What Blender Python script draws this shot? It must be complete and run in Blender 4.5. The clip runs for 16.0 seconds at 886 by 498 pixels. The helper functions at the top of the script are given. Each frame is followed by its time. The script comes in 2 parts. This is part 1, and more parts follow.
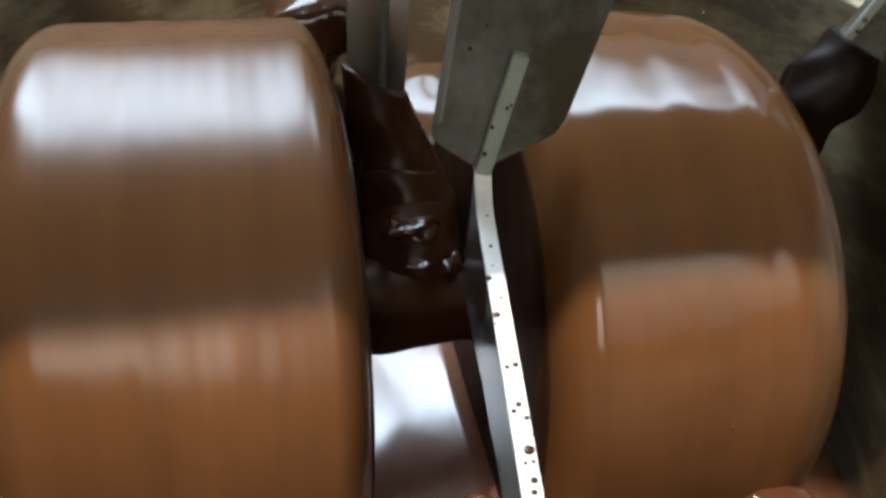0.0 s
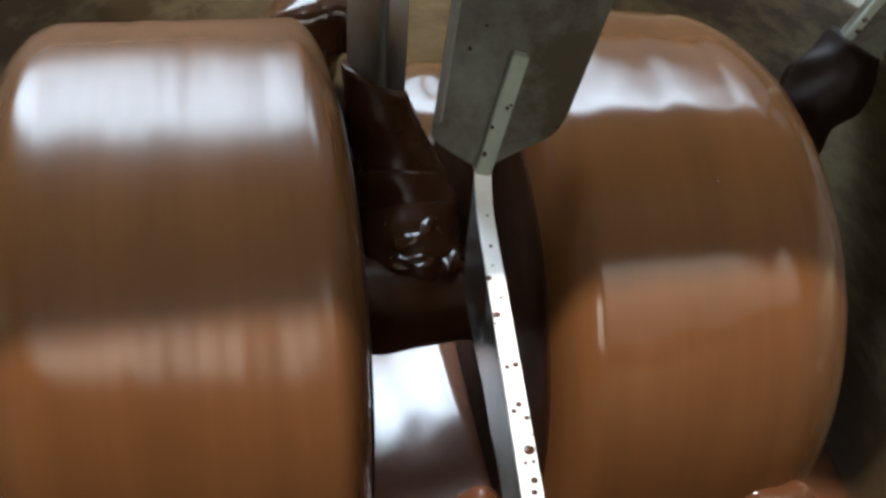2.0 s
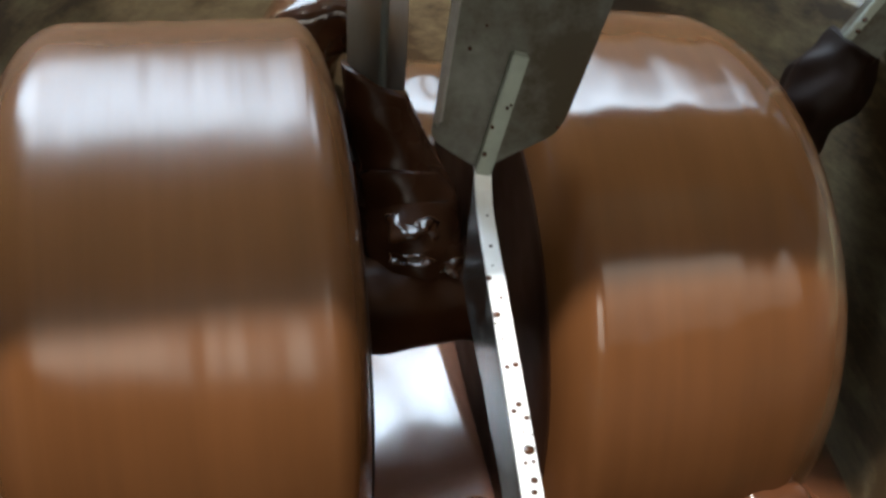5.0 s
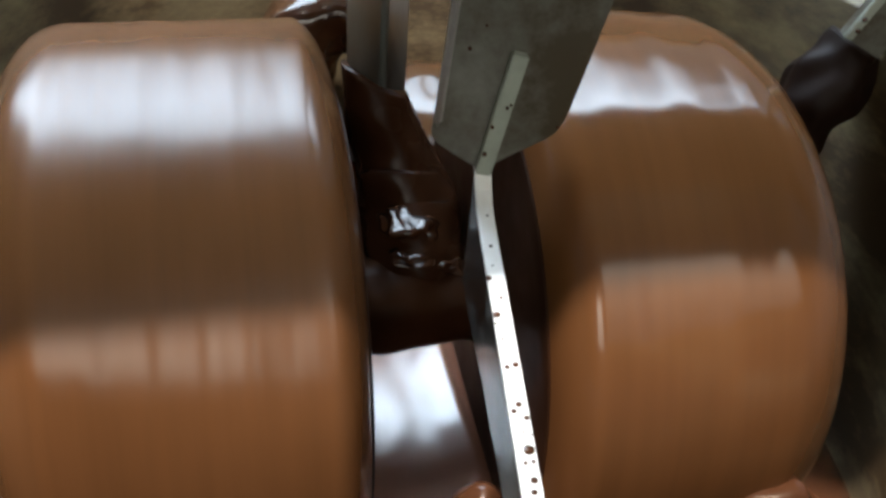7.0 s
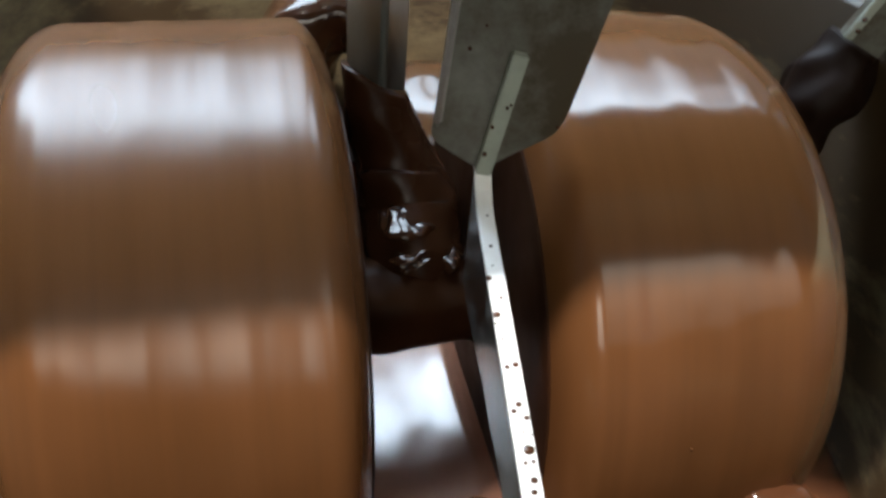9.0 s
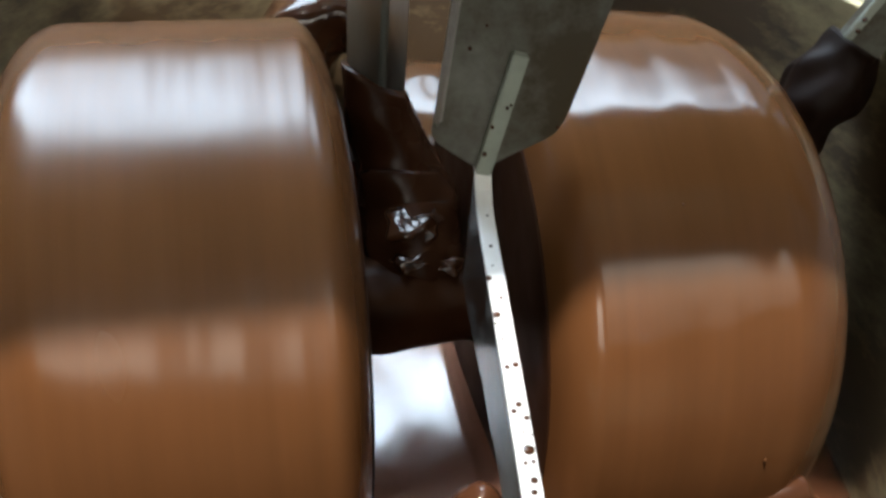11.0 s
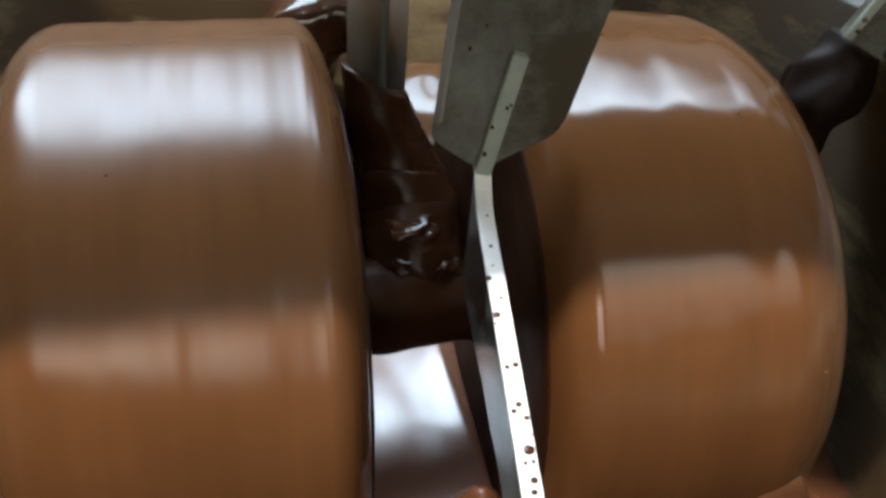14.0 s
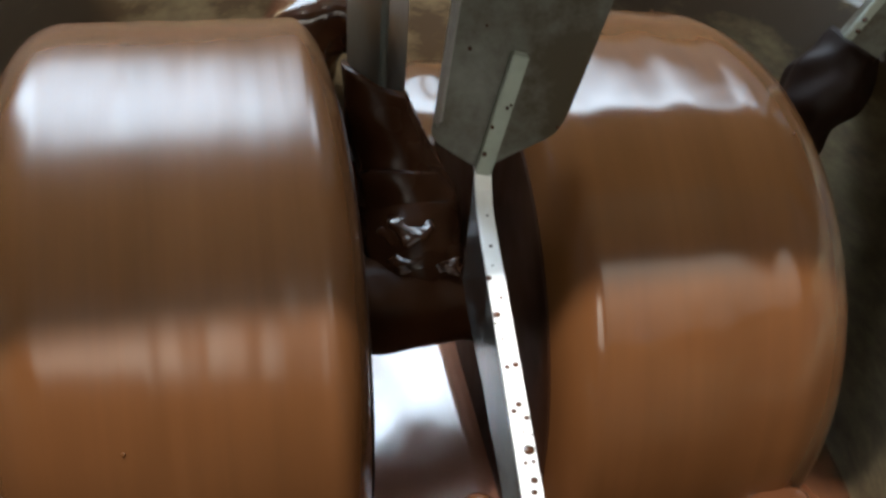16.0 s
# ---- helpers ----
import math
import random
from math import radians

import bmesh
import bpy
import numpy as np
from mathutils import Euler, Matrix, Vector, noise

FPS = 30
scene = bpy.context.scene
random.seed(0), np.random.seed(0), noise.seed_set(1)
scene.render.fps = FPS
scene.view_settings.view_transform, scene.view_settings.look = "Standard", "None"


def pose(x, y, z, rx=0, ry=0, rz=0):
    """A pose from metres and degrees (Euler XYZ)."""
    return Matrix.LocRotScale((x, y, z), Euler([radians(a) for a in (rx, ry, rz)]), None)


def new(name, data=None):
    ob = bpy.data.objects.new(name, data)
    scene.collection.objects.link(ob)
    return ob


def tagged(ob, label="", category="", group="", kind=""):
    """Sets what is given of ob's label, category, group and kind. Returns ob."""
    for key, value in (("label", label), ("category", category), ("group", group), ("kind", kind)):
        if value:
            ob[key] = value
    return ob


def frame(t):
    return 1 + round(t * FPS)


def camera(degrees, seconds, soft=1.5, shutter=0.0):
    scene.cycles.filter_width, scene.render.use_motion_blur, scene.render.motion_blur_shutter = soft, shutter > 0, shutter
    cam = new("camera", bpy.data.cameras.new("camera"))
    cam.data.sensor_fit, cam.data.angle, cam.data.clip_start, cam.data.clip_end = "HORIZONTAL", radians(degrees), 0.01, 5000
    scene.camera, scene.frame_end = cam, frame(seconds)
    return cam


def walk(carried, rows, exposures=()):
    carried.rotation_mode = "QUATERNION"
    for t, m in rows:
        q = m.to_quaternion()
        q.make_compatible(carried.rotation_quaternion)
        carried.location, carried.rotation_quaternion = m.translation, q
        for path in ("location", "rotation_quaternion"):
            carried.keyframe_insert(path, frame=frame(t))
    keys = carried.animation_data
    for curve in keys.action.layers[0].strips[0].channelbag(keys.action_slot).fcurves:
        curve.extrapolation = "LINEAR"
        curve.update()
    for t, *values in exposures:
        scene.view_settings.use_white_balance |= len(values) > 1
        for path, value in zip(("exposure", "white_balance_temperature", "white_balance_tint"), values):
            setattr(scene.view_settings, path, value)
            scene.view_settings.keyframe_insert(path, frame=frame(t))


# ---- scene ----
# The camera stands still on its support before the machine.
cam = camera(50.0, 16.0, soft=3.0)
R3 = Matrix(((0.97709, 0.07315, -0.19987), (-0.20194, 0.61517, -0.76209), (0.06721, 0.78499, 0.61585)))
CAM = Matrix.Translation((0.0, -0.1505, 0.1975)) @ R3.to_4x4()
walk(cam, [(0.0, CAM), (16.0, CAM)], exposures=[(0.0, 0.14), (16.0, 0.14)])

# ---- world and light ----
world = bpy.data.worlds.new("sky")
scene.world = world
world.use_nodes = True
wn = world.node_tree.nodes
sky = wn.new("ShaderNodeTexSky")
sky.sky_type, sky.sun_disc = "NISHITA", False
sky.sun_elevation, sky.sun_rotation = radians(50), radians(20)
world.node_tree.links.new(sky.outputs[0], wn["Background"].inputs[0])
wn["Background"].inputs[1].default_value = 0.1
GLOW_BEHIND = 4.4      # the dimmer window behind the camera
GLOW_AHEAD = 18.0      # overcast sky outside the window beyond the machine

# ---- materials ----


class Mat:
    """A node material under construction."""

    def __init__(self, name):
        self.m = bpy.data.materials.new(name)
        self.m.use_nodes = True
        self.t = self.m.node_tree
        self.b = self.t.nodes["Principled BSDF"]

    def node(self, kind, **sets):
        n = self.t.nodes.new("ShaderNode" + kind)
        for k, v in sets.items():
            n.inputs[k.replace("_", " ")].default_value = v
        return n

    def link(self, a, b):
        self.t.links.new(a, b)

    def coords(self, scale=(1, 1, 1)):
        c = self.node("TexCoord")
        mp = self.node("Mapping")
        mp.inputs["Scale"].default_value = scale
        self.link(c.outputs["Object"], mp.inputs["Vector"])
        return mp.outputs["Vector"]

    def noise(self, scale, detail=3.0, stretch=(1, 1, 1), rough=0.55):
        n = self.node("TexNoise", Scale=scale, Detail=detail, Roughness=rough)
        self.link(self.coords(stretch), n.inputs["Vector"])
        return n.outputs["Fac"]

    def ramp(self, fac, stops):
        r = self.node("ValToRGB")
        e = r.color_ramp.elements
        while len(e) < len(stops):
            e.new(0.5)
        for i, (p, c) in enumerate(stops):
            e[i].position, e[i].color = p, (*c, 1)
        self.link(fac, r.inputs[0])
        return r.outputs[0]

    def span(self, fac, lo, hi):
        n = self.node("MapRange")
        n.inputs["To Min"].default_value, n.inputs["To Max"].default_value = lo, hi
        self.link(fac, n.inputs["Value"])
        return n.outputs[0]

    def bump(self, fac, distance, strength=1.0, before=None):
        n = self.node("Bump", Strength=strength, Distance=distance)
        self.link(fac, n.inputs["Height"])
        if before:
            self.link(before, n.inputs["Normal"])
        return n.outputs[0]

    def done(self, color=None, rough=None, normal=None, metal=0.0, ior=1.5):
        for key, v in (("Base Color", color), ("Roughness", rough)):
            if isinstance(v, (int, float)):
                self.b.inputs[key].default_value = v
            elif isinstance(v, tuple):
                self.b.inputs[key].default_value = (*v, 1)
            elif v is not None:
                self.link(v, self.b.inputs[key])
        if normal is not None:
            self.link(normal, self.b.inputs["Normal"])
        self.b.inputs["Metallic"].default_value = metal
        self.b.inputs["IOR"].default_value = ior
        return self.m


def chocolate(name, rough, streak, ripple, tone=1.0):
    """Liquid chocolate; streak: rings drawn out round the local x axis, ripple: soft waves (both in metres)."""
    k = Mat(name)
    rings = k.noise(330, 3, (1, 0.02, 0.02))
    wide = k.noise(85, 2, (1, 0.10, 0.10))
    soft = k.noise(38, 2)
    mixed = k.noise(25, 3, (1.6, 0.5, 0.5))
    c = k.ramp(mixed, [(0.3, tuple(tone * v for v in (0.102, 0.0400, 0.0130))), (0.7, tuple(tone * v for v in (0.133, 0.0525, 0.0180)))])
    hue = k.node("HueSaturation")
    k.link(k.span(rings, 0.86, 1.14), hue.inputs["Value"])
    k.link(c, hue.inputs["Color"])
    c = hue.outputs["Color"]
    nrm = k.bump(rings, streak * 0.16)
    nrm = k.bump(wide, streak * 5.0, before=nrm)
    nrm = k.bump(soft, ripple, before=nrm)
    return k.done(c, k.span(mixed, rough * 0.85, rough * 1.18), nrm)


CHOC_STREAKED = chocolate("chocolate_streaked", 0.25, 0.00024, 0.0004)
CHOC_SMOOTH = chocolate("chocolate_smooth", 0.12, 0.000018, 0.00004)


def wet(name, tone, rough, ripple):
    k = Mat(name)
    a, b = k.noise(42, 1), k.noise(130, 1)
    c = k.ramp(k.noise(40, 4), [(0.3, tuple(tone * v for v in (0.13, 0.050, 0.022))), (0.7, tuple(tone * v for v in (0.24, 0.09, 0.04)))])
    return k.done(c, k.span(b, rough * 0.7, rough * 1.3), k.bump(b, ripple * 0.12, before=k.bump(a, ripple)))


CHOC_POOL = wet("chocolate_pool", 0.55, 0.09, 0.0003)
CHOC_WAVE = wet("chocolate_wave", 0.45, 0.20, 0.0008)
# post coat and ripples: the same chocolate, darkened in colour for the gap's shade
CHOC_SHADED = wet("chocolate_coat", 0.18, 0.26, 0.0012)
CHOC_SHADED.node_tree.nodes["Principled BSDF"].inputs["Specular IOR Level"].default_value = 0.13
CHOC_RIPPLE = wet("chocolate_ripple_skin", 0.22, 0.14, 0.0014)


def steel(name, base, rough, smear, smear_scale=60, tint=(0.10, 0.055, 0.025), stretch=(1, 1, 1), lo=0.45, hi=0.7):
    """Brushed stainless steel with a film of chocolate smeared over part of it."""
    k = Mat(name)
    blot = k.noise(smear_scale, 9, stretch, 0.68)
    fine = k.noise(900, 2, (1, 1, 0.05))
    fac = k.ramp(blot, [(lo, (0, 0, 0)), (hi, (smear,) * 3)])
    mix = k.node("Mix")
    mix.data_type = "RGBA"
    mix.inputs["A"].default_value, mix.inputs["B"].default_value = (*base, 1), (*tint, 1)
    k.link(fac, mix.inputs["Factor"])
    k.link(mix.outputs["Result"], k.b.inputs["Base Color"])
    inv = k.span(fac, 1.0, 0.0)
    k.link(inv, k.b.inputs["Metallic"])
    m = k.done(None, k.span(blot, rough * 0.8, rough * 1.3), k.bump(fine, 0.00003, before=k.bump(blot, 0.0002)))
    k.link(inv, k.b.inputs["Metallic"])
    return m


DROP = wet("chocolate_drop_skin", 0.30, 0.08, 0.0001)
# axle's chocolate, likewise with the shade between the rollers in its colour
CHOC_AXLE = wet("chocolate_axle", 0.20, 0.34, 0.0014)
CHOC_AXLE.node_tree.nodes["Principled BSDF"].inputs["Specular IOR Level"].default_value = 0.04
# skin of the roller ends in the gap, its shade put into the colour
FACE_SHADE = wet("shaded_face", 0.15, 0.45, 0.0008)
FACE_SHADE.node_tree.nodes["Principled BSDF"].inputs["Specular IOR Level"].default_value = 0.15
CRUST = wet("chocolate_crust", 0.05, 0.55, 0.0022)
CRUST.node_tree.nodes["Principled BSDF"].inputs["Specular IOR Level"].default_value = 0.12
# plate rib's white nylon with shade in its colour; also the wall bar's strip
k = Mat("dim_nylon")
NYLON_DIM = k.done(k.ramp(k.noise(160, 4), [(0.25, (0.22, 0.25, 0.21)), (0.5, (0.30, 0.33, 0.28))]), 0.45, k.bump(k.noise(500, 3), 0.00006))
# same chocolate, paler and more mirroring to put the gap's brightness into it
k = Mat("chocolate_flow_skin")
k_a, k_b = k.noise(55, 2, (1, 0.45, 1)), k.noise(240, 3, (1, 0.16, 1))
CHOC_FLOW = k.done(k.ramp(k.noise(40, 4), [(0.3, (0.33, 0.155, 0.095)), (0.7, (0.42, 0.20, 0.13))]), k.span(k_b, 0.12, 0.22), k.bump(k_b, 0.00008, before=k.bump(k_a, 0.0003)), ior=1.92)
STEEL = steel("steel_bar", (0.44, 0.50, 0.49), 0.33, 0.5, stretch=(1, 1, 0.15))
STEEL_PLATE = steel("steel_plate", (0.27, 0.28, 0.25), 0.30, 0.95, 36, (0.042, 0.029, 0.013), lo=0.30, hi=0.56)
STEEL_EDGE = steel("steel_edge", (0.46, 0.44, 0.42), 0.30, 0.5, 60, (0.05, 0.035, 0.02))
STEEL_BLADE = steel("steel_blade", (0.50, 0.53, 0.51), 0.20, 0.4, 60, (0.05, 0.035, 0.02))
k = Mat("white_nylon")
NYLON = k.done(k.ramp(k.noise(160, 4), [(0.25, (0.70, 0.69, 0.64)), (0.5, (0.80, 0.80, 0.77))]), 0.32, k.bump(k.noise(500, 3), 0.00006))
DRUM_STEEL = steel("drum_steel", (0.25, 0.20, 0.115), 0.45, 1.0, 17, (0.040, 0.023, 0.008), (1, 1, 2.2), lo=0.36, hi=0.52)
k = Mat("granite")
GRANITE = k.done(k.ramp(k.noise(900, 4), [(0.35, (0.12, 0.12, 0.12)), (0.65, (0.42, 0.40, 0.38))]), 0.5)
k = Mat("painted_head")
HEAD_PAINT = k.done(k.ramp(k.noise(30, 4), [(0.3, (0.060, 0.066, 0.048)), (0.7, (0.085, 0.092, 0.068))]), 0.45, k.bump(k.noise(400, 2), 0.0001))
k = Mat("wall_paint")
WALL_PAINT = k.done(k.ramp(k.noise(3, 5), [(0.3, (0.085, 0.08, 0.07)), (0.7, (0.115, 0.107, 0.095))]), 0.8, k.bump(k.noise(120, 3), 0.001))
k = Mat("ceiling_paint")
CEILING_PAINT = k.done(k.ramp(k.noise(3, 5), [(0.3, (0.13, 0.13, 0.085)), (0.7, (0.17, 0.168, 0.115))]), 0.8)
k = Mat("floor_tile")
FLOOR_MAT = k.done(k.ramp(k.noise(6, 5), [(0.3, (0.13, 0.125, 0.11)), (0.7, (0.18, 0.17, 0.15))]), 0.5)
k = Mat("table_wood")
WOOD = k.done(k.ramp(k.noise(12, 5, (1, 9, 9)), [(0.3, (0.22, 0.12, 0.06)), (0.7, (0.34, 0.20, 0.10))]), 0.45, k.bump(k.noise(30, 4, (1, 9, 9)), 0.0006))
k = Mat("window_white")
FRAME_WHITE = k.done(k.ramp(k.noise(8, 4), [(0.3, (0.74, 0.74, 0.72)), (0.7, (0.82, 0.82, 0.80))]), 0.4)


def overcast(name, color, strength, low=0.10, high=0.40, uneven=0.3, rising=0.0, lift=0.0, lumpy=4.0):
    """Sky glow dimmed unevenly low in the window, to fade the rollers' highlights; rising: how much higher the dim edge
    stands to the east,
    lift: how low it is in all, lumpy: lumps to the metre."""
    k = Mat(name)
    c = k.node("TexCoord")
    sep = k.node("SeparateXYZ")
    k.link(c.outputs["Generated"], sep.inputs[0])
    edge_noise = k.noise(lumpy, 2, (1, 1, 0.35))
    line = k.node("Math")
    line.operation = "ADD"
    k.link(sep.outputs["Z"], line.inputs[0])
    k.link(k.span(edge_noise, lift - uneven, lift + uneven), line.inputs[1])
    slope = k.node("Math")
    slope.operation = "MULTIPLY_ADD"
    slope.inputs[1].default_value = -rising
    k.link(sep.outputs["X"], slope.inputs[0])
    k.link(line.outputs[0], slope.inputs[2])
    fall = k.ramp(slope.outputs[0], [(low, (0.025,) * 3), (high, (1.0,) * 3)])
    mul = k.node("Math")
    mul.operation = "MULTIPLY"
    mul.inputs[1].default_value = strength
    k.link(fall, mul.inputs[0])
    k.link(mul.outputs[0], k.b.inputs["Emission Strength"])
    k.b.inputs["Emission Color"].default_value = (*color, 1)
    k.b.inputs["Base Color"].default_value = (0, 0, 0, 1)
    return k.m


# ---- mesh helpers ----


def obj(name, bm, mat, parent=None, label="", smooth=True):
    me = bpy.data.meshes.new(name)
    bmesh.ops.recalc_face_normals(bm, faces=bm.faces)
    bm.to_mesh(me)
    bm.free()
    if smooth:
        for p in me.polygons:
            p.use_smooth = True
    me.materials.append(mat)
    ob = new(name, me)
    if parent:
        ob.parent = parent
    if label:
        ob["label"] = label
    return ob


def part(name, bm, mat, parent, label="", smooth=True):
    return obj(name, bm, mat, parent, label, smooth)


def box_bm(lo, hi, bevel=0.0):
    bm = bmesh.new()
    bmesh.ops.create_cube(bm, size=1.0)
    for v in bm.verts:
        v.co = Vector([lo[i] + (v.co[i] + 0.5) * (hi[i] - lo[i]) for i in range(3)])
    if bevel:
        bmesh.ops.bevel(bm, geom=bm.edges[:], offset=bevel, segments=3, affect="EDGES")
    return bm


def prism_bm(outline, origin, u, w, thick, bevel=0.0):
    """A plate: outline in (u, w) coordinates, extruded by thick along u x w."""
    n = Vector(u).cross(Vector(w)).normalized()
    bm = bmesh.new()
    f = bm.faces.new([bm.verts.new(Vector(origin) + Vector(u) * a + Vector(w) * b) for a, b in outline])
    r = bmesh.ops.extrude_face_region(bm, geom=[f])
    bmesh.ops.translate(bm, vec=n * thick, verts=[g for g in r["geom"] if isinstance(g, bmesh.types.BMVert)])
    if bevel:
        bmesh.ops.bevel(bm, geom=bm.edges[:], offset=bevel, segments=2, affect="EDGES")
    return bm


def lathe_bm(profile, axis="x", seg=128, wobble=None):
    """A solid of revolution; profile: (along, radius)."""
    bm = bmesh.new()
    rings = []
    for a, r in profile:
        ring = []
        for i in range(seg):
            t = 2 * math.pi * i / seg
            rr = r + (wobble(a, t) if wobble else 0)
            c, s = rr * math.cos(t), rr * math.sin(t)
            ring.append(bm.verts.new((a, c, s) if axis == "x" else (c, s, a)))
        rings.append(ring)
    for p, q in zip(rings, rings[1:]):
        for i in range(seg):
            bm.faces.new((p[i], p[(i + 1) % seg], q[(i + 1) % seg], q[i]))
    return bm, rings


def capped(bm, rings):
    for r in (rings[0], rings[-1]):
        bm.faces.new(r)
    return bm


def tube_bm(path, radii, seg=40, lump=0.0, seed=0.0, cap=True):
    """A blob along a path of points with given radii and an uneven skin."""
    bm = bmesh.new()
    pts = [Vector(p) for p in path]
    rings = []
    for i, p in enumerate(pts):
        d = (pts[min(i + 1, len(pts) - 1)] - pts[max(i - 1, 0)]).normalized()
        a = d.cross(Vector((0, 1, 0.2))).normalized()
        b = d.cross(a)
        ring = []
        for j in range(seg):
            t = 2 * math.pi * j / seg
            v = a * math.cos(t) + b * math.sin(t)
            q = p + v * radii[i]
            q = q + v * lump * noise.noise((q + Vector((seed, 0, 0))) * 120)
            ring.append(bm.verts.new(q))
        rings.append(ring)
    for p, q in zip(rings, rings[1:]):
        for j in range(seg):
            bm.faces.new((p[j], p[(j + 1) % seg], q[(j + 1) % seg], q[j]))
    if cap:
        capped(bm, rings)
    return bm


def smooth_path(pts, radii, n):
    """Resample a coarse path and its radii with a soft curve."""
    out, rr = [], []
    m = len(pts) - 1
    for i in range(n + 1):
        s = i / n * m
        j = min(int(s), m - 1)
        f = s - j
        f2 = f * f * (3 - 2 * f) * 0.5 + f * 0.5
        out.append(Vector(pts[j]).lerp(Vector(pts[j + 1]), f))
        rr.append(radii[j] + (radii[j + 1] - radii[j]) * f2)
    return out, rr


# ---- the room ----
CX = 0.0415          # middle of the drum
ROOM = (-3.4, 3.4, -2.7, 0.95, -1.0, 3.9)
x0, x1, y0, y1, zf, zc = ROOM
T = 0.15
tagged(obj("floor", box_bm((x0 - T, y0 - T, zf - T), (x1 + T, y1 + T, zf)), FLOOR_MAT, smooth=False), "grey stone tile floor of the workshop", "floor", kind="structure")
tagged(obj("ceiling", box_bm((x0 - T, y0 - T, zc), (x1 + T, y1 + T, zc + T)), CEILING_PAINT, smooth=False), "plain grey-brown painted ceiling", "ceiling", kind="structure")
tagged(obj("wall_west", box_bm((x0 - T, y0, zf), (x0, y1, zc)), WALL_PAINT, smooth=False), "plain dark grey plastered wall", "wall", kind="structure")
tagged(obj("wall_east", box_bm((x1, y0, zf), (x1 + T, y1, zc)), WALL_PAINT, smooth=False), "plain dark grey plastered wall", "wall", kind="structure")


def wall_with_window(name, ya, yb, wx0, wx1, wz0, wz1, xa=x0 - T, xb=x1 + T):
    bm = bmesh.new()
    for lo, hi in (((xa, ya, zf), (wx0, yb, zc)), ((wx1, ya, zf), (xb, yb, zc)),
                   ((wx0, ya, zf), (wx1, yb, wz0)), ((wx0, ya, wz1), (wx1, yb, zc))):
        b = box_bm(lo, hi)
        me = bpy.data.meshes.new("piece")
        b.to_mesh(me)
        b.free()
        bm.from_mesh(me)
        bpy.data.meshes.remove(me)
    return tagged(obj(name, bm, WALL_PAINT, smooth=False), "dark grey plastered wall with a window opening", "wall", kind="structure")


def window(name, y, wx0, wx1, wz0, wz1, bars, mat_glow, out, half=0.025):
    top = tagged(new(name), "white framed window with bright overcast daylight outside", "window", kind="structure")
    top.location = ((wx0 + wx1) / 2, y, wz0)
    inv = Matrix.Translation(-top.location)

    def put(nm, lo, hi):
        b = box_bm(lo, hi, 0.004)
        bmesh.ops.transform(b, matrix=inv, verts=b.verts)
        part(nm, b, FRAME_WHITE, top, smooth=False)
    f = 0.05
    put("window_frame", (wx0, y - 0.03, wz0), (wx0 + f, y + 0.03, wz1))
    put("window_frame", (wx1 - f, y - 0.03, wz0), (wx1, y + 0.03, wz1))
    put("window_frame", (wx0 + f, y - 0.03, wz0), (wx1 - f, y + 0.03, wz0 + f))
    put("window_frame", (wx0 + f, y - 0.03, wz1 - f), (wx1 - f, y + 0.03, wz1))
    for b in bars:
        put("mullion", (b - half, y - 0.025, wz0 + f), (b + half, y + 0.025, wz1 - f))
    bm = bmesh.new()
    yy = y + out
    bm.faces.new([bm.verts.new(v) for v in ((wx0 - 0.3, yy, wz0 - 0.3), (wx1 + 0.3, yy, wz0 - 0.3), (wx1 + 0.3, yy, wz1 + 0.3), (wx0 - 0.3, yy, wz1 + 0.3))])
    tagged(obj("backdrop", bm, mat_glow, smooth=False), "plain bright overcast sky outside the window", "sky", kind="structure")


WIN_A = (-1.05, 2.20, 0.62, 3.55)
WIN_B = (-1.50, 0.00, 0.10, 2.20)
WIN_C = (0.62, 3.20, 0.10, 3.30)
wall_with_window("wall_north", y1, y1 + T, *WIN_A)
window("window_1", y1 + 0.06, *WIN_A, (-0.34, 0.16), overcast("daylight_ahead", (0.67, 0.83, 1.0), GLOW_AHEAD, 0.04, 0.54, 0.13, 0.85, 0.28), 0.3)
wall_with_window("wall_south", y0 - T, y0, *WIN_B, xb=0.30)
window("window_2", y0 - 0.06, *WIN_B, (), overcast("daylight_behind", (0.98, 0.95, 0.84), GLOW_BEHIND * 1.25, 0.20, 0.90, 0.45, lumpy=2.2), -0.3, 0.02)
# unseen taller opening, added to start the right roller's sheen higher
wall_with_window("wall_south_east", y0 - T, y0, *WIN_C, xa=0.30)
window("window_3", y0 - 0.06, *WIN_C, (), overcast("daylight_southeast", (0.98, 0.95, 0.84), GLOW_BEHIND * 0.6, 0.30, 1.0, 0.16), -0.3, 0.02)

# unseen lamp, added to light the rollers: a dark shade, a bulb and its light
LAMPS = [(-0.36, -0.335, 1.72, 200.0)]
k = Mat("lamp_enamel")
ENAMEL = k.done(k.ramp(k.noise(40, 3), [(0.3, (0.02, 0.022, 0.022)), (0.7, (0.03, 0.032, 0.032))]), 0.35)
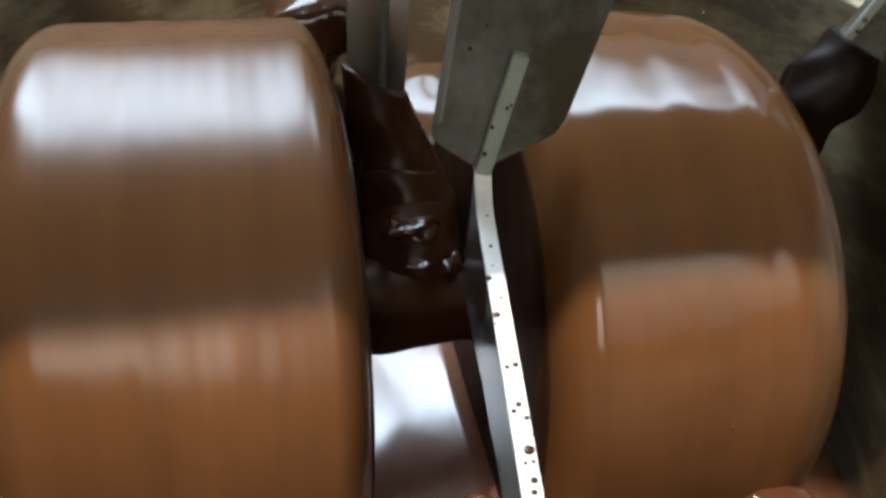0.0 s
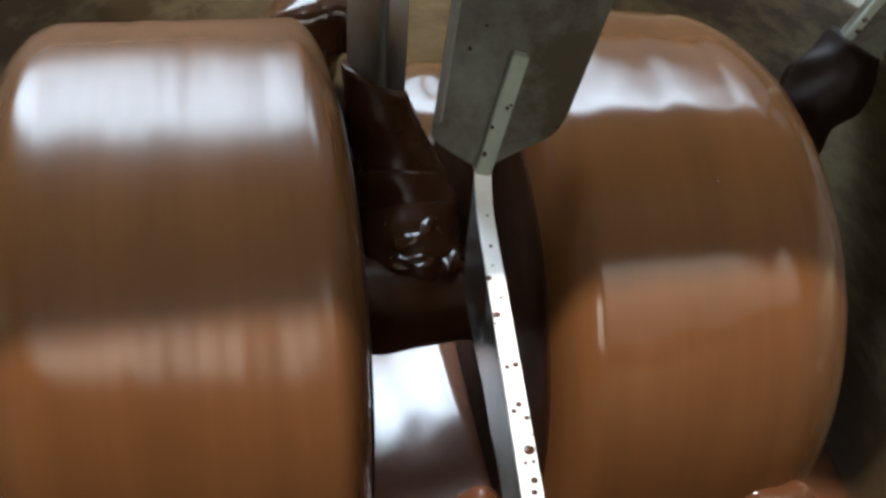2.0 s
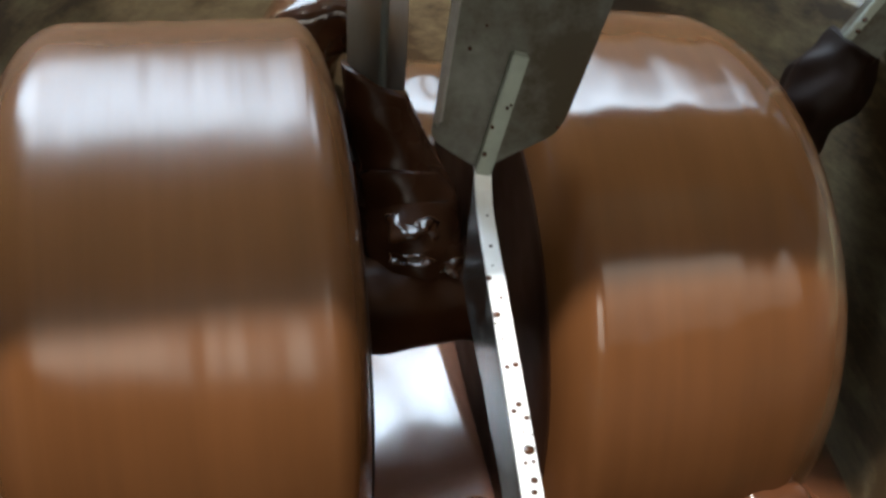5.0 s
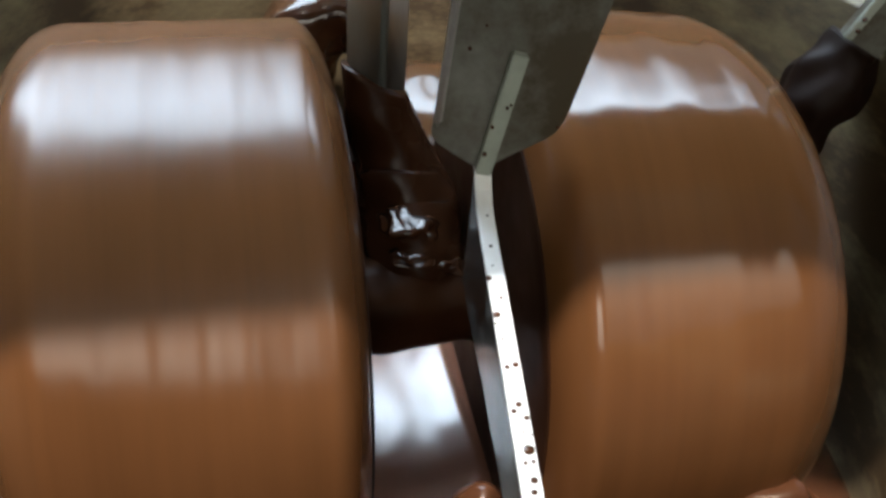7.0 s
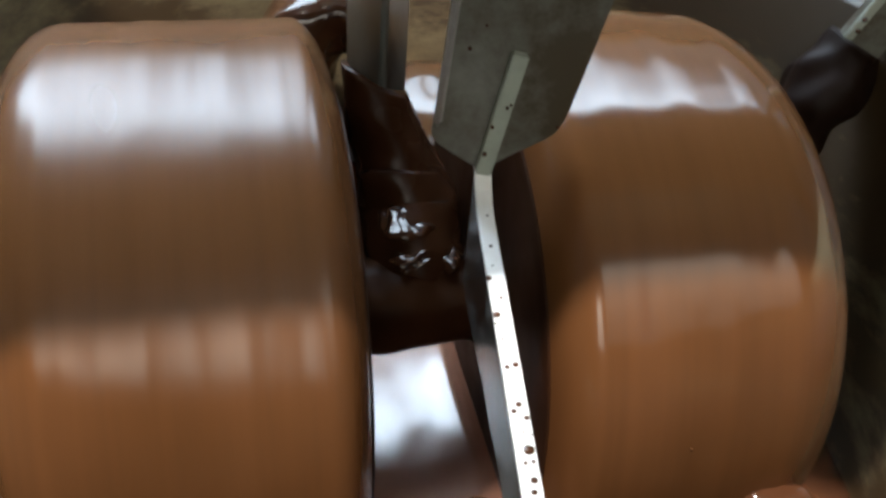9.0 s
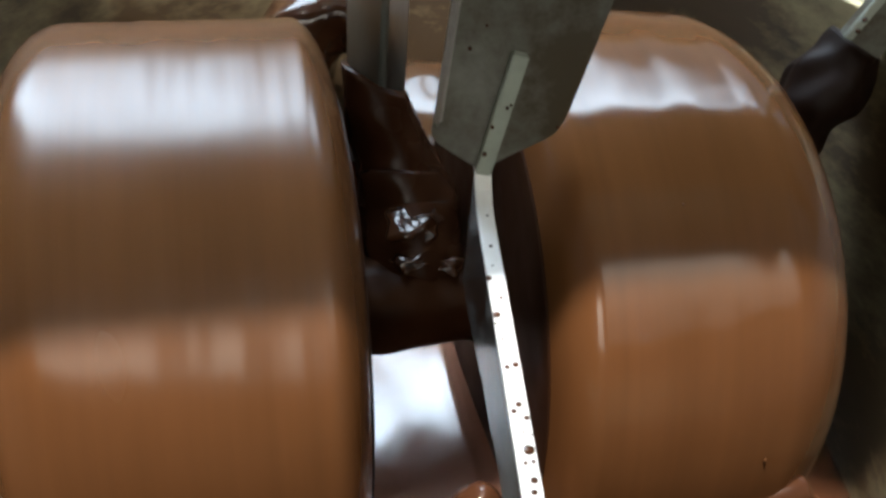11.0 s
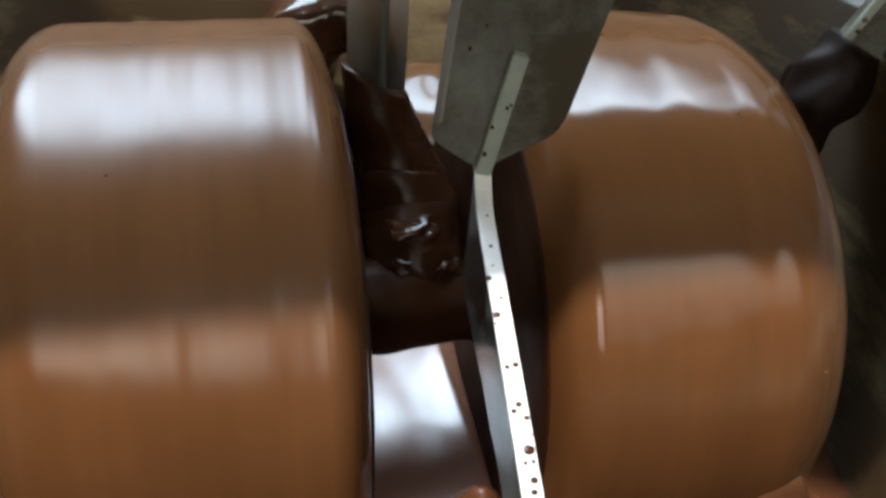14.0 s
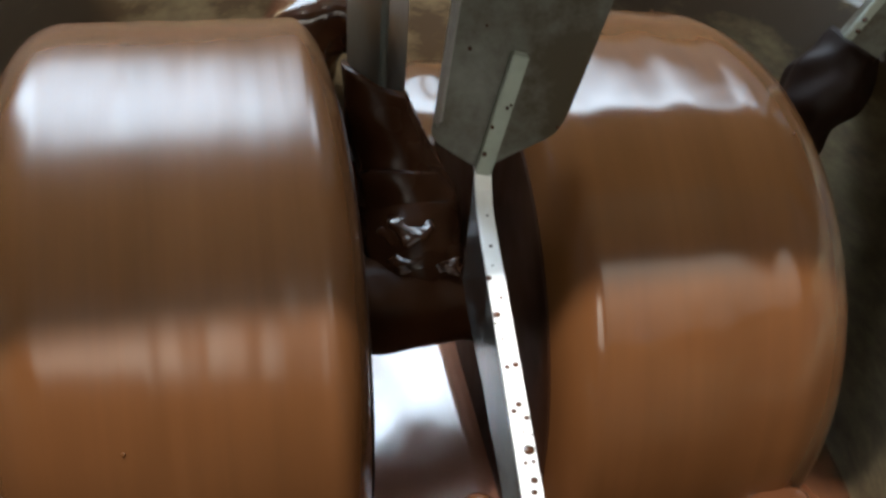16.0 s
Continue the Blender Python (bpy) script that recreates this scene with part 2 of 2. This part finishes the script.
for lx, ly, lz, watts in LAMPS:
    lamp = tagged(new("added_lamp"), "unseen dark enamel pendant lamp, added to light the rollers", "lamp", group="pendant lamps")
    lamp.location = (lx, ly, lz)
    bm, rings = lathe_bm([(0.14, 0.13), (0.145, 0.125), (0.18, 0.10), (0.22, 0.05), (0.24, 0.03)], "z", 48)
    part("shade", bm, ENAMEL, lamp)
    bm, rings = lathe_bm([(0.24, 0.006), (zc - lz, 0.006)], "z", 12)
    part("cord", capped(bm, rings), ENAMEL, lamp)
    data = bpy.data.lights.new("bulb_light", "POINT")
    data.energy, data.shadow_soft_size, data.color = watts, 0.022, (1.0, 0.96, 0.93)
    bulb = new("bulb_light", data)
    bulb.location = (lx, ly, lz)

# the bench and the machine's base
TABLE_Z = -0.16
bench = tagged(new("workbench"), "brown wooden workbench under the grinding machine", "bench")
bench.location = (CX, 0.15, TABLE_Z)
part("benchtop", box_bm((-1.0, -0.35, -0.04), (1.0, 0.6, 0), 0.004), WOOD, bench, smooth=False)
for sx in (-0.92, 0.92):
    for sy in (-0.29, 0.54):
        part("leg", box_bm((sx - 0.035, sy - 0.035, zf - TABLE_Z), (sx + 0.035, sy + 0.035, -0.04), 0.003), WOOD, bench, smooth=False)

# ---- the machine ----
Z0 = 0.062           # height of the roller axis above the drum floor
base = tagged(new("grinding_machine"), "dark painted grinder base standing on the bench", "machine")
base.location = (CX, 0, TABLE_Z)
bm, rings = lathe_bm([(0, 0.15), (0.01, 0.155), (0.10, 0.14), (0.115, 0.13)], "z", 72)
part("housing", capped(bm, rings), HEAD_PAINT, base)

# head: the arm over the drum that holds post and scrapers
head = tagged(new("overhead_bracket"), "dark painted arm of the grinder above the drum", "machine arm")
head.location = (CX, 0, 0.26)
# unseen; outline cut to block the lamp along the rollers' shadow line
part("cover", prism_bm([(-0.34, -0.0778), (0.36, -0.0672), (0.36, 0.0620), (-0.34, 0.0050)], (0, 0, 0), (1, 0, 0), (0, 1, 0), 0.05, 0.003), HEAD_PAINT, head, smooth=False)
for sx in (-0.32, 0.34):
    part("column", box_bm((sx - 0.015, -0.06, TABLE_Z - 0.26), (sx + 0.015, 0.0, 0.0), 0.003), HEAD_PAINT, head, smooth=False)

# drum with chocolate smeared along its turning wall
DR, DH = 0.106, 0.1135
drum = tagged(new("drum"), "turning stainless steel drum smeared with chocolate", "drum")
drum.location = (CX, 0, 0)
prof = [(-0.012, 0.03), (-0.012, DR - 0.004), (-0.006, DR + 0.003), (DH - 0.002, DR + 0.004), (DH, DR + 0.002), (DH - 0.002, DR), (0.014, DR), (0.004, DR - 0.004), (0.0, DR - 0.012)]
bm, rings = lathe_bm(prof, "z", 144)
part("shell", bm, DRUM_STEEL, drum)
bm, rings = lathe_bm([(-0.004, DR - 0.014), (0.0015, DR - 0.014)], "z", 96)
part("stone_base", capped(bm, rings), GRANITE, drum, "grey granite grinding floor", smooth=False)

# pool of liquid chocolate
POOL = 0.022


def pool_height(x, y):
    q = Vector((x * 45, y * 45, 0.3))
    h = 0.0012 * noise.noise(q) + 0.0002 * noise.noise(q * 2.3)
    front = max(0.0, min(1.5, (-y - 0.020) / 0.02))
    h += 0.004 * front * front * (1 - front / 3)
    h += 0.02 * max(-0.03, min(0.05, y))
    rim = max(0.0, (math.hypot(x - CX, y) - 0.085) / 0.031)
    return h - 0.013 * min(1.0, rim * 1.5)


bm = bmesh.new()
rows = []
NR, NS = 60, 120
for i in range(NR + 1):
    r = 0.004 + (DR - 0.0045) * i / NR
    row = []
    for j in range(NS):
        t = 2 * math.pi * j / NS
        x, y = CX + r * math.cos(t), r * math.sin(t)
        row.append(bm.verts.new((x, y, POOL + pool_height(x, y))))
    rows.append(row)
for p, q in zip(rows, rows[1:]):
    for j in range(NS):
        bm.faces.new((p[j], p[(j + 1) % NS], q[(j + 1) % NS], q[j]))
bm.faces.new(rows[0])
tagged(obj("chocolate_pool", bm, CHOC_POOL), "glossy liquid milk chocolate filling the drum", "chocolate", kind="stuff")

# rollers
R = 0.06


def roller(name, a, b, sa, sb, mat, label, seed, wave, inner, crown=0.0):
    """Roller from a to b on the x axis; sa, sb: shoulder length and height at either end; inner: the end (-1 or 1)
    towards the gap, coloured dark for its shade;
    crown: how much thinner the barrel is at its ends than in its middle."""
    mid = (a + b) / 2
    prof = [(a - mid, 0.008), (a - mid, R - sa[1] - 0.004)]
    n = 14
    for i in range(n + 1):
        t = math.pi / 2 * i / n
        prof.append((a - mid + sa[0] * (1 - math.cos(t)), R - sa[1] + (sa[1] - crown) * math.sin(t)))
    for i in range(1, 60):
        f = i / 60
        prof.append((a - mid + sa[0] + (b - a - sa[0] - sb[0]) * f, R - crown * (2 * f - 1) ** 2))
    for i in range(n + 1):
        t = math.pi / 2 * i / n
        prof.append((b - mid - sb[0] + sb[0] * math.sin(t), R - sb[1] + (sb[1] - crown) * math.cos(t)))
    prof += [(b - mid, R - sb[1] - 0.004), (b - mid, 0.008)]
    rnd = random.Random(seed)
    bm, rings = lathe_bm(prof, "x", 160, lambda x, t: wave * (math.sin(x * 490 + seed) + 0.22 * math.sin(x * 910 + 2 * seed + 0.3 * math.sin(t)) + 0.2 * math.sin(2 * t + x * 300)))
    top = tagged(new(name), label, "roller", group="grinding rollers")
    top.location = (mid, 0, Z0)
    part("stone", capped(bm, rings), mat, top)
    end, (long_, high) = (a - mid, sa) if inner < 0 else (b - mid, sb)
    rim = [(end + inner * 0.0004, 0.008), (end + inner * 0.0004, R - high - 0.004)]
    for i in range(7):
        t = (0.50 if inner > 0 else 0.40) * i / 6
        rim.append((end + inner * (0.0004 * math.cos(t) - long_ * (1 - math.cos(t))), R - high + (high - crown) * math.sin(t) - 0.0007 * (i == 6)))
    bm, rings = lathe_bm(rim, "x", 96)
    part("end_face", capped(bm, rings), FACE_SHADE, top, "end of the roller, coloured dark for the shade in the gap")
    for i in range(4 if inner < 0 else 1):
        x = (a - mid) + (b - a) * rnd.uniform(0.25, 0.75)
        t = rnd.uniform(0, 2 * math.pi)
        s = bmesh.new()
        bmesh.ops.create_icosphere(s, subdivisions=2, radius=rnd.uniform(0.00025, 0.00045))
        bmesh.ops.transform(s, matrix=Matrix.Translation((x, R * math.cos(t), R * math.sin(t))), verts=s.verts)
        part("bubble", s, mat, top)
    return top


roller_w = roller("grinding_roller", -0.0425, 0.0188, (0.0120, 0.020), (0.0080, 0.0220), CHOC_STREAKED, "grinding stone roller coated in streaked milk chocolate", 3, 0.00008, 1)
roller_e = roller("grinding_roller", 0.0478, 0.1087, (0.0072, 0.0140), (0.0222, 0.025), CHOC_SMOOTH, "barrel-shaped grinding roller coated in smooth milk chocolate", 8, 0.00010, -1, 0.0006)

# axle between the rollers and the post that carries it
axle = tagged(new("axle"), "chocolate-coated axle joining both rollers, darkened for shade", "axle")
axle.location = (CX, 0, Z0)
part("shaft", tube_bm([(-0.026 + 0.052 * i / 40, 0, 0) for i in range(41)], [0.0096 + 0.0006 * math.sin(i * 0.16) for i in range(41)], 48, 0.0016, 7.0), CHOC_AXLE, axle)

post = tagged(new("post"), "square steel post with its foot in chocolate darkened for shade", "post")
post.location = (0.0288, 0.0265, 0.0)
bar = box_bm((-0.0049, -0.0049, 0.082), (0.0049, 0.0049, 0.26), 0.0011)
bmesh.ops.rotate(bar, cent=(0, 0, 0), matrix=Matrix.Rotation(radians(-41), 3, "Z"), verts=bar.verts)
part("bar", bar, STEEL, post, smooth=False)
pts, rad = smooth_path([(0.0000, -0.001, 0.1025), (0.0015, -0.002, 0.095), (0.0045, -0.004, 0.084), (0.0065, -0.010, 0.0745), (0.0065, -0.018, 0.0685), (0.0050, -0.0255, 0.0615)],
                       [0.0074, 0.0088, 0.0102, 0.0112, 0.0112, 0.0090], 60)
coat = tube_bm(pts, rad, 56, 0.0018, 1.0)
for v in coat.verts:      # its upper rim hangs lower on one side
    v.co.z -= 0.75 * v.co.x * max(0.0, min(1.0, (v.co.z - 0.080) / 0.02))
part("chocolate_coat", coat, CHOC_SHADED, post, "thick wet chocolate clinging to the post, darkened for shade")

# ---- scraper between the rollers ----
scraper = tagged(new("scraper"), "steel plate with a white nylon scraper blade spotted with chocolate", "scraper")
TO = Vector((0.0465, 0.0045, 0.0942))
TU = Vector((0.185, 0.0, 0.983)).normalized()
TW = Vector((0.977, -0.16, 0.0))
TW = (TW - TU * TW.dot(TU)).normalized()
outline = [(-0.0019, 0.0006), (-0.0012, -0.0014), (0.0005, -0.0057), (0.0019, -0.0090), (0.0036, -0.0106), (0.0056, -0.0109), (0.0316, -0.0137), (0.190, -0.020), (0.190, 0.020), (0.0382, 0.0150), (0.0150, 0.0143), (0.0122, 0.0140), (0.0098, 0.0133), (0.0080, 0.0121), (0.0023, 0.0056), (-0.0009, 0.0025)]
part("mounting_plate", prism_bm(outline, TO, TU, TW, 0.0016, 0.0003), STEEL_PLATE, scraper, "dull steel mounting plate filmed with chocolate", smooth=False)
flange = [(0.0062, -0.0113), (0.0316, -0.0141), (0.190, -0.0205), (0.190, -0.0190), (0.0316, -0.0126), (0.0072, -0.0100)]
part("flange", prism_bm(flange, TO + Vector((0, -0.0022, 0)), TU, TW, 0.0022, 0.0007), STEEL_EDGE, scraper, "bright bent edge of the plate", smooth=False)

BA, BB = Vector((0.0476, 0.0045, 0.088)), Vector((0.0391, -0.0707, 0.0795))
BD = (BB - BA).normalized()
BN = Vector((BD.y, -BD.x, 0)).normalized()
UPZ = Vector((0, 0, 1))
# blade outline in its own plane: along BD and up
blade = [(0.0060, -0.0014), (0.0817, -0.0018), (0.0817, -0.0165), (0.0609, -0.0182), (0.0515, -0.0188), (0.0425, -0.0208), (0.0315, -0.0220), (0.0198, -0.0250), (0.009, -0.0273), (-0.003, -0.0280), (-0.003, 0.0028)]
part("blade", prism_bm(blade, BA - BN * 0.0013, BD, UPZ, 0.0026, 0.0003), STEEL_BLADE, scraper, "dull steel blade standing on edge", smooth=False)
strip = [(-0.003, 0.0045), (0.0002, 0.0050), (0.0030, 0.0018), (0.0060, 0.0004), (0.0095, 0.0), (0.0817, 0.0), (0.0817, -0.0016), (0.0095, -0.0016), (0.0060, -0.0012), (-0.003, 0.0030)]
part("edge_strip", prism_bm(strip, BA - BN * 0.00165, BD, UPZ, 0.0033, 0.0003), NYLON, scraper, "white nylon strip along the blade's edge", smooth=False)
rib = [(-0.002, -0.0016), (0.0245, -0.0016), (0.0245, 0.0016), (-0.002, 0.0016)]
part("rib", prism_bm(rib, TO + Vector((0.0008, -0.0024, 0)), TU, TW, 0.0026, 0.0003), NYLON_DIM, scraper, "white nylon strip on the plate, greyed for shade", smooth=False)
DROPS = [(0.0017, 0.0013, 0.00052), (0.0089, -0.0002, 0.0003), (0.0175, 0.0001, 0.00039), (0.0259, 0.0015, 0.00057), (0.0309, -0.0002, 0.00037), (0.035, 0.0011, 0.00073), (0.0371, 0.0016, 0.00027), (0.0469, 0.0008, 0.00052), (0.0464, -0.0007, 0.00061), (0.0547, -0.0001, 0.00059), (0.056, 0.0009, 0.0005), (0.0574, -0.001, 0.0005), (0.0635, -0.0005, 0.00097), (0.0659, 0.0004, 0.0004), (0.0657, -0.0009, 0.0004), (0.069, -0.0005, 0.00063), (0.0711, -0.0002, 0.00054), (0.0503, -0.001, 0.00026), (0.0601, -0.0001, 0.00025), (0.0227, 0.0004, 0.00019), (0.0407, 0.0008, 0.00027), (0.0432, -0.0004, 0.00018), (0.0607, -0.0013, 0.00024), (0.0052, -0.0001, 0.0002)]
RIB_DROPS = [(0.0030, -0.0011, 0.0005), (0.0092, -0.0013, 0.0004), (0.0138, 0.0004, 0.00035), (0.0146, 0.0009, 0.0003), (0.0120, 0.0112, 0.00035), (0.0240, -0.0098, 0.0004), (0.0290, -0.0080, 0.0003)]
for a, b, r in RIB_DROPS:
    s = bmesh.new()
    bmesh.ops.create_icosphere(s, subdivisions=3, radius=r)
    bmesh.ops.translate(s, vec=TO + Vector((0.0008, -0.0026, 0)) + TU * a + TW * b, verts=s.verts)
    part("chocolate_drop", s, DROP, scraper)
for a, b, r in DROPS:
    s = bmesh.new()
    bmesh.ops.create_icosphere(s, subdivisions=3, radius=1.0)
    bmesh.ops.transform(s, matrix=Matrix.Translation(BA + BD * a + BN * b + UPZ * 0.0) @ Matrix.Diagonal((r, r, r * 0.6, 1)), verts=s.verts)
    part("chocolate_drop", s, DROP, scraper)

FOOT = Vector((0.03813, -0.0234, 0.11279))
VIEW_FIT = Matrix.Translation(FOOT) @ Matrix.Scale(0.82, 4) @ Matrix.Translation(-TO)
for piece in scraper.children:      # whole scraper shrunk towards the camera's eye to fit its view, foot before the axle
    piece.data.transform(VIEW_FIT)

# ---- scraper of the drum wall ----


def bar_between(p, q, width, thick, side, bevel=0.0006):
    p, q = Vector(p), Vector(q)
    u = (q - p).normalized()
    w = Vector(side)
    w = (w - u * w.dot(u)).normalized()
    n = u.cross(w)
    L = (q - p).length
    return prism_bm([(0, -width / 2), (L, -width / 2), (L, width / 2), (0, width / 2)], p - n * thick / 2, u, w, thick, bevel)


wall_scraper = tagged(new("wall_scraper"), "steel bar scraping the drum wall, its end chocolate-coated", "scraper")
A1, A2 = Vector((0.1265, 0.0235, 0.0840)), Vector((0.1425, 0.0230, 0.1150))
U1 = (A2 - A1).normalized()
part("arm", bar_between(A1, A2 + U1 * 0.15, 0.0105, 0.004, (1, -0.3, -0.3)), STEEL_PLATE, wall_scraper, smooth=False)
part("rib", bar_between(A1 + U1 * 0.026 + Vector((-0.0044, -0.0012, 0.0026)), A2 + U1 * 0.15 + Vector((-0.0044, -0.0012, 0.0026)), 0.0022, 0.0012, (1, -0.3, -0.3), 0.0003), NYLON_DIM, wall_scraper, "pale strip along the bar", smooth=False)
for a, b in ((0.0285, 0.0003), (0.0315, -0.0004)):
    s = bmesh.new()
    bmesh.ops.create_icosphere(s, subdivisions=3, radius=0.0006)
    bmesh.ops.translate(s, vec=A1 + U1 * a + Vector((-0.0044 + b, -0.0020, 0.0026)), verts=s.verts)
    part("chocolate_drop", s, DROP, wall_scraper)
pts, rad = smooth_path([A1 - U1 * 0.045, A1 - U1 * 0.012, A1 + U1 * 0.004, A2 - U1 * 0.016, A2 - U1 * 0.0085], [0.0120, 0.0106, 0.0092, 0.0084, 0.0060], 40)
part("chocolate_coat", tube_bm(pts, rad, 56, 0.0034, 4.0), CRUST, wall_scraper, "dark chocolate caked round the bar's end")

# chocolate behind the rollers, placed along camera rays to fit the view
def lump(path, radii, seed, mat, label):
    p, r = smooth_path(path, radii, 30)
    return tagged(obj("chocolate_lump", tube_bm(p, r, 40, 0.0025, seed), mat), label, "chocolate")


lump([(0.040, 0.0600, 0.0490), (0.046, 0.0595, 0.0525), (0.052, 0.0595, 0.0530), (0.060, 0.0600, 0.0500)], [0.006, 0.0110, 0.0118, 0.009], 12.0, CHOC_SMOOTH, "rounded glossy hump of milk chocolate behind the post, placed to fit the view")
lump([(0.000, 0.092, 0.030), (0.012, 0.088, 0.070), (0.020, 0.086, 0.086), (0.027, 0.086, 0.090), (0.033, 0.088, 0.084)], [0.014, 0.013, 0.011, 0.009, 0.007], 5.0, CHOC_RIPPLE, "dark glossy clot of chocolate thrown up behind the roller")


def swell(name, center, radii, mat, seed, label, rough_=0.08):
    """A rounded body of liquid that stands out of the pool and rocks."""
    bm = bmesh.new()
    bmesh.ops.create_icosphere(bm, subdivisions=4, radius=1.0)
    for v in bm.verts:
        k_ = 1 + rough_ * noise.noise(v.co * 1.7 + Vector((seed, 0, 0)))
        v.co = Vector((v.co.x * radii[0], v.co.y * radii[1], v.co.z * radii[2])) * k_
    ob = tagged(obj(name, bm, mat), label, "chocolate", group="moving chocolate")
    ob.location = center
    return ob


# bank set where the camera looks past the post, for colour and highlight there
bank = swell("chocolate_bank", (0.0530, 0.0740, 0.0480), (0.0250, 0.0330, 0.0300), CHOC_SMOOTH, 2.0, "bank of milk chocolate before the drum wall, placed to fit the view", 0.10)
# a sheet of flowing chocolate in the gap between the rollers
bm = bmesh.new()
GX, GY = 40, 90
grid = []
for j in range(GY + 1):
    row = []
    for i in range(GX + 1):
        x, y = -0.0155 + 0.034 * i / GX, -0.055 + 0.11 * j / GY
        q = Vector((x * 95, y * 60, 2.0))
        h = 0.00026 * noise.noise(q) + 0.00006 * noise.noise(q * 2.1)
        # rises to the right to mirror the window and hide the roller's end
        h += 0.0008 * (abs(x) / 0.0155) ** 4 + 0.03 * (x + 0.013) + 3.0 * max(0.0, x + 0.013) ** 2 + 0.010 * max(0.0, (x - 0.0136) / 0.0030) ** 2
        row.append(bm.verts.new((x, y, h)))
    grid.append(row)
for p, q in zip(grid, grid[1:]):
    for i in range(GX):
        bm.faces.new((p[i], p[i + 1], q[i + 1], q[i]))
r = bmesh.ops.extrude_face_region(bm, geom=bm.faces[:])
bmesh.ops.translate(bm, vec=(0, 0, -0.012), verts=[g for g in r["geom"] if isinstance(g, bmesh.types.BMVert)])
flow = tagged(obj("chocolate_flow", bm, CHOC_FLOW), "rippled sheet of glossy chocolate flowing between the rollers", "chocolate", group="moving chocolate")
flow.location = (0.0318, 0.004, 0.0278)
surge = swell("chocolate_surge", (0.0405, -0.040, 0.036), (0.0060, 0.0055, 0.0105), CHOC_WAVE, 3.0, "small surge of chocolate heaving beside the blade")
# body added before the right roller to catch a white highlight
highlight_swell = swell("highlight_swell", (0.0900, -0.0590, 0.0275), (0.0140, 0.0085, 0.0370), CHOC_POOL, 5.0, "upright swell of chocolate added before the roller to catch a highlight", 0.12)
ripple = swell("chocolate_ripple", (0.0340, 0.0070, 0.0775), (0.0065, 0.0060, 0.0030), CHOC_RIPPLE, 9.0, "wet chocolate ripple running down the post, darkened for shade", 0.45)
ripple_low = swell("chocolate_ripple", (0.0335, 0.0010, 0.0735), (0.0050, 0.0040, 0.0020), CHOC_RIPPLE, 14.0, "thin ripple of chocolate spreading over the axle, darkened for shade", 0.45)
ripple_side = swell("chocolate_ripple", (0.0405, 0.0005, 0.0720), (0.0035, 0.0040, 0.0018), CHOC_RIPPLE, 21.0, "thin ripple of chocolate spreading over the axle, darkened for shade", 0.45)


def motions():
    step = 0.1
    n = 160
    spin = 70.0
    walk(roller_e, [(i * step, pose(*roller_e.location, spin * i)) for i in range(n + 1)])
    walk(roller_w, [(i * step, pose(*roller_w.location, -spin * i)) for i in range(n + 1)])
    walk(drum, [(i * step, pose(CX, 0, 0, 0, 0, 38.0 * i)) for i in range(n + 1)])
    rnd = random.Random(11)

    def rocking(ob, tilt, rise, turn):
        c = ob.location.copy()
        rows = []
        for i in range(n + 1):
            rows.append((i * step, pose(c.x, c.y, c.z + rnd.uniform(-rise, rise), rnd.uniform(-tilt, tilt), rnd.uniform(-tilt, tilt), rnd.uniform(-turn, turn))))
        walk(ob, rows)

    rows = []
    for i in range(n + 1):
        rows.append((i * step, pose(flow.location.x, flow.location.y + rnd.uniform(-0.009, 0.009), flow.location.z, 0.6 + rnd.uniform(-1.2, 1.2), rnd.uniform(-1.8, 1.8), rnd.uniform(-2, 2))))
    walk(flow, rows)
    rocking(highlight_swell, 4.0, 0.0006, 8)
    rocking(ripple, 14.0, 0.0008, 30)
    rocking(ripple_low, 10.0, 0.0008, 40)
    rocking(ripple_side, 10.0, 0.0006, 40)
    c = surge.location.copy()
    rows = []
    for i in range(4 * 80 + 1):
        t = i * 0.05
        w = math.sin(2 * math.pi * 4.75 * (t - 8.7) + math.pi / 2)
        rows.append((t, pose(c.x, c.y, c.z + 0.0035 * w - 0.001, 6 * w, 0, 12 * math.sin(t * 9))))
    walk(surge, rows)


motions()
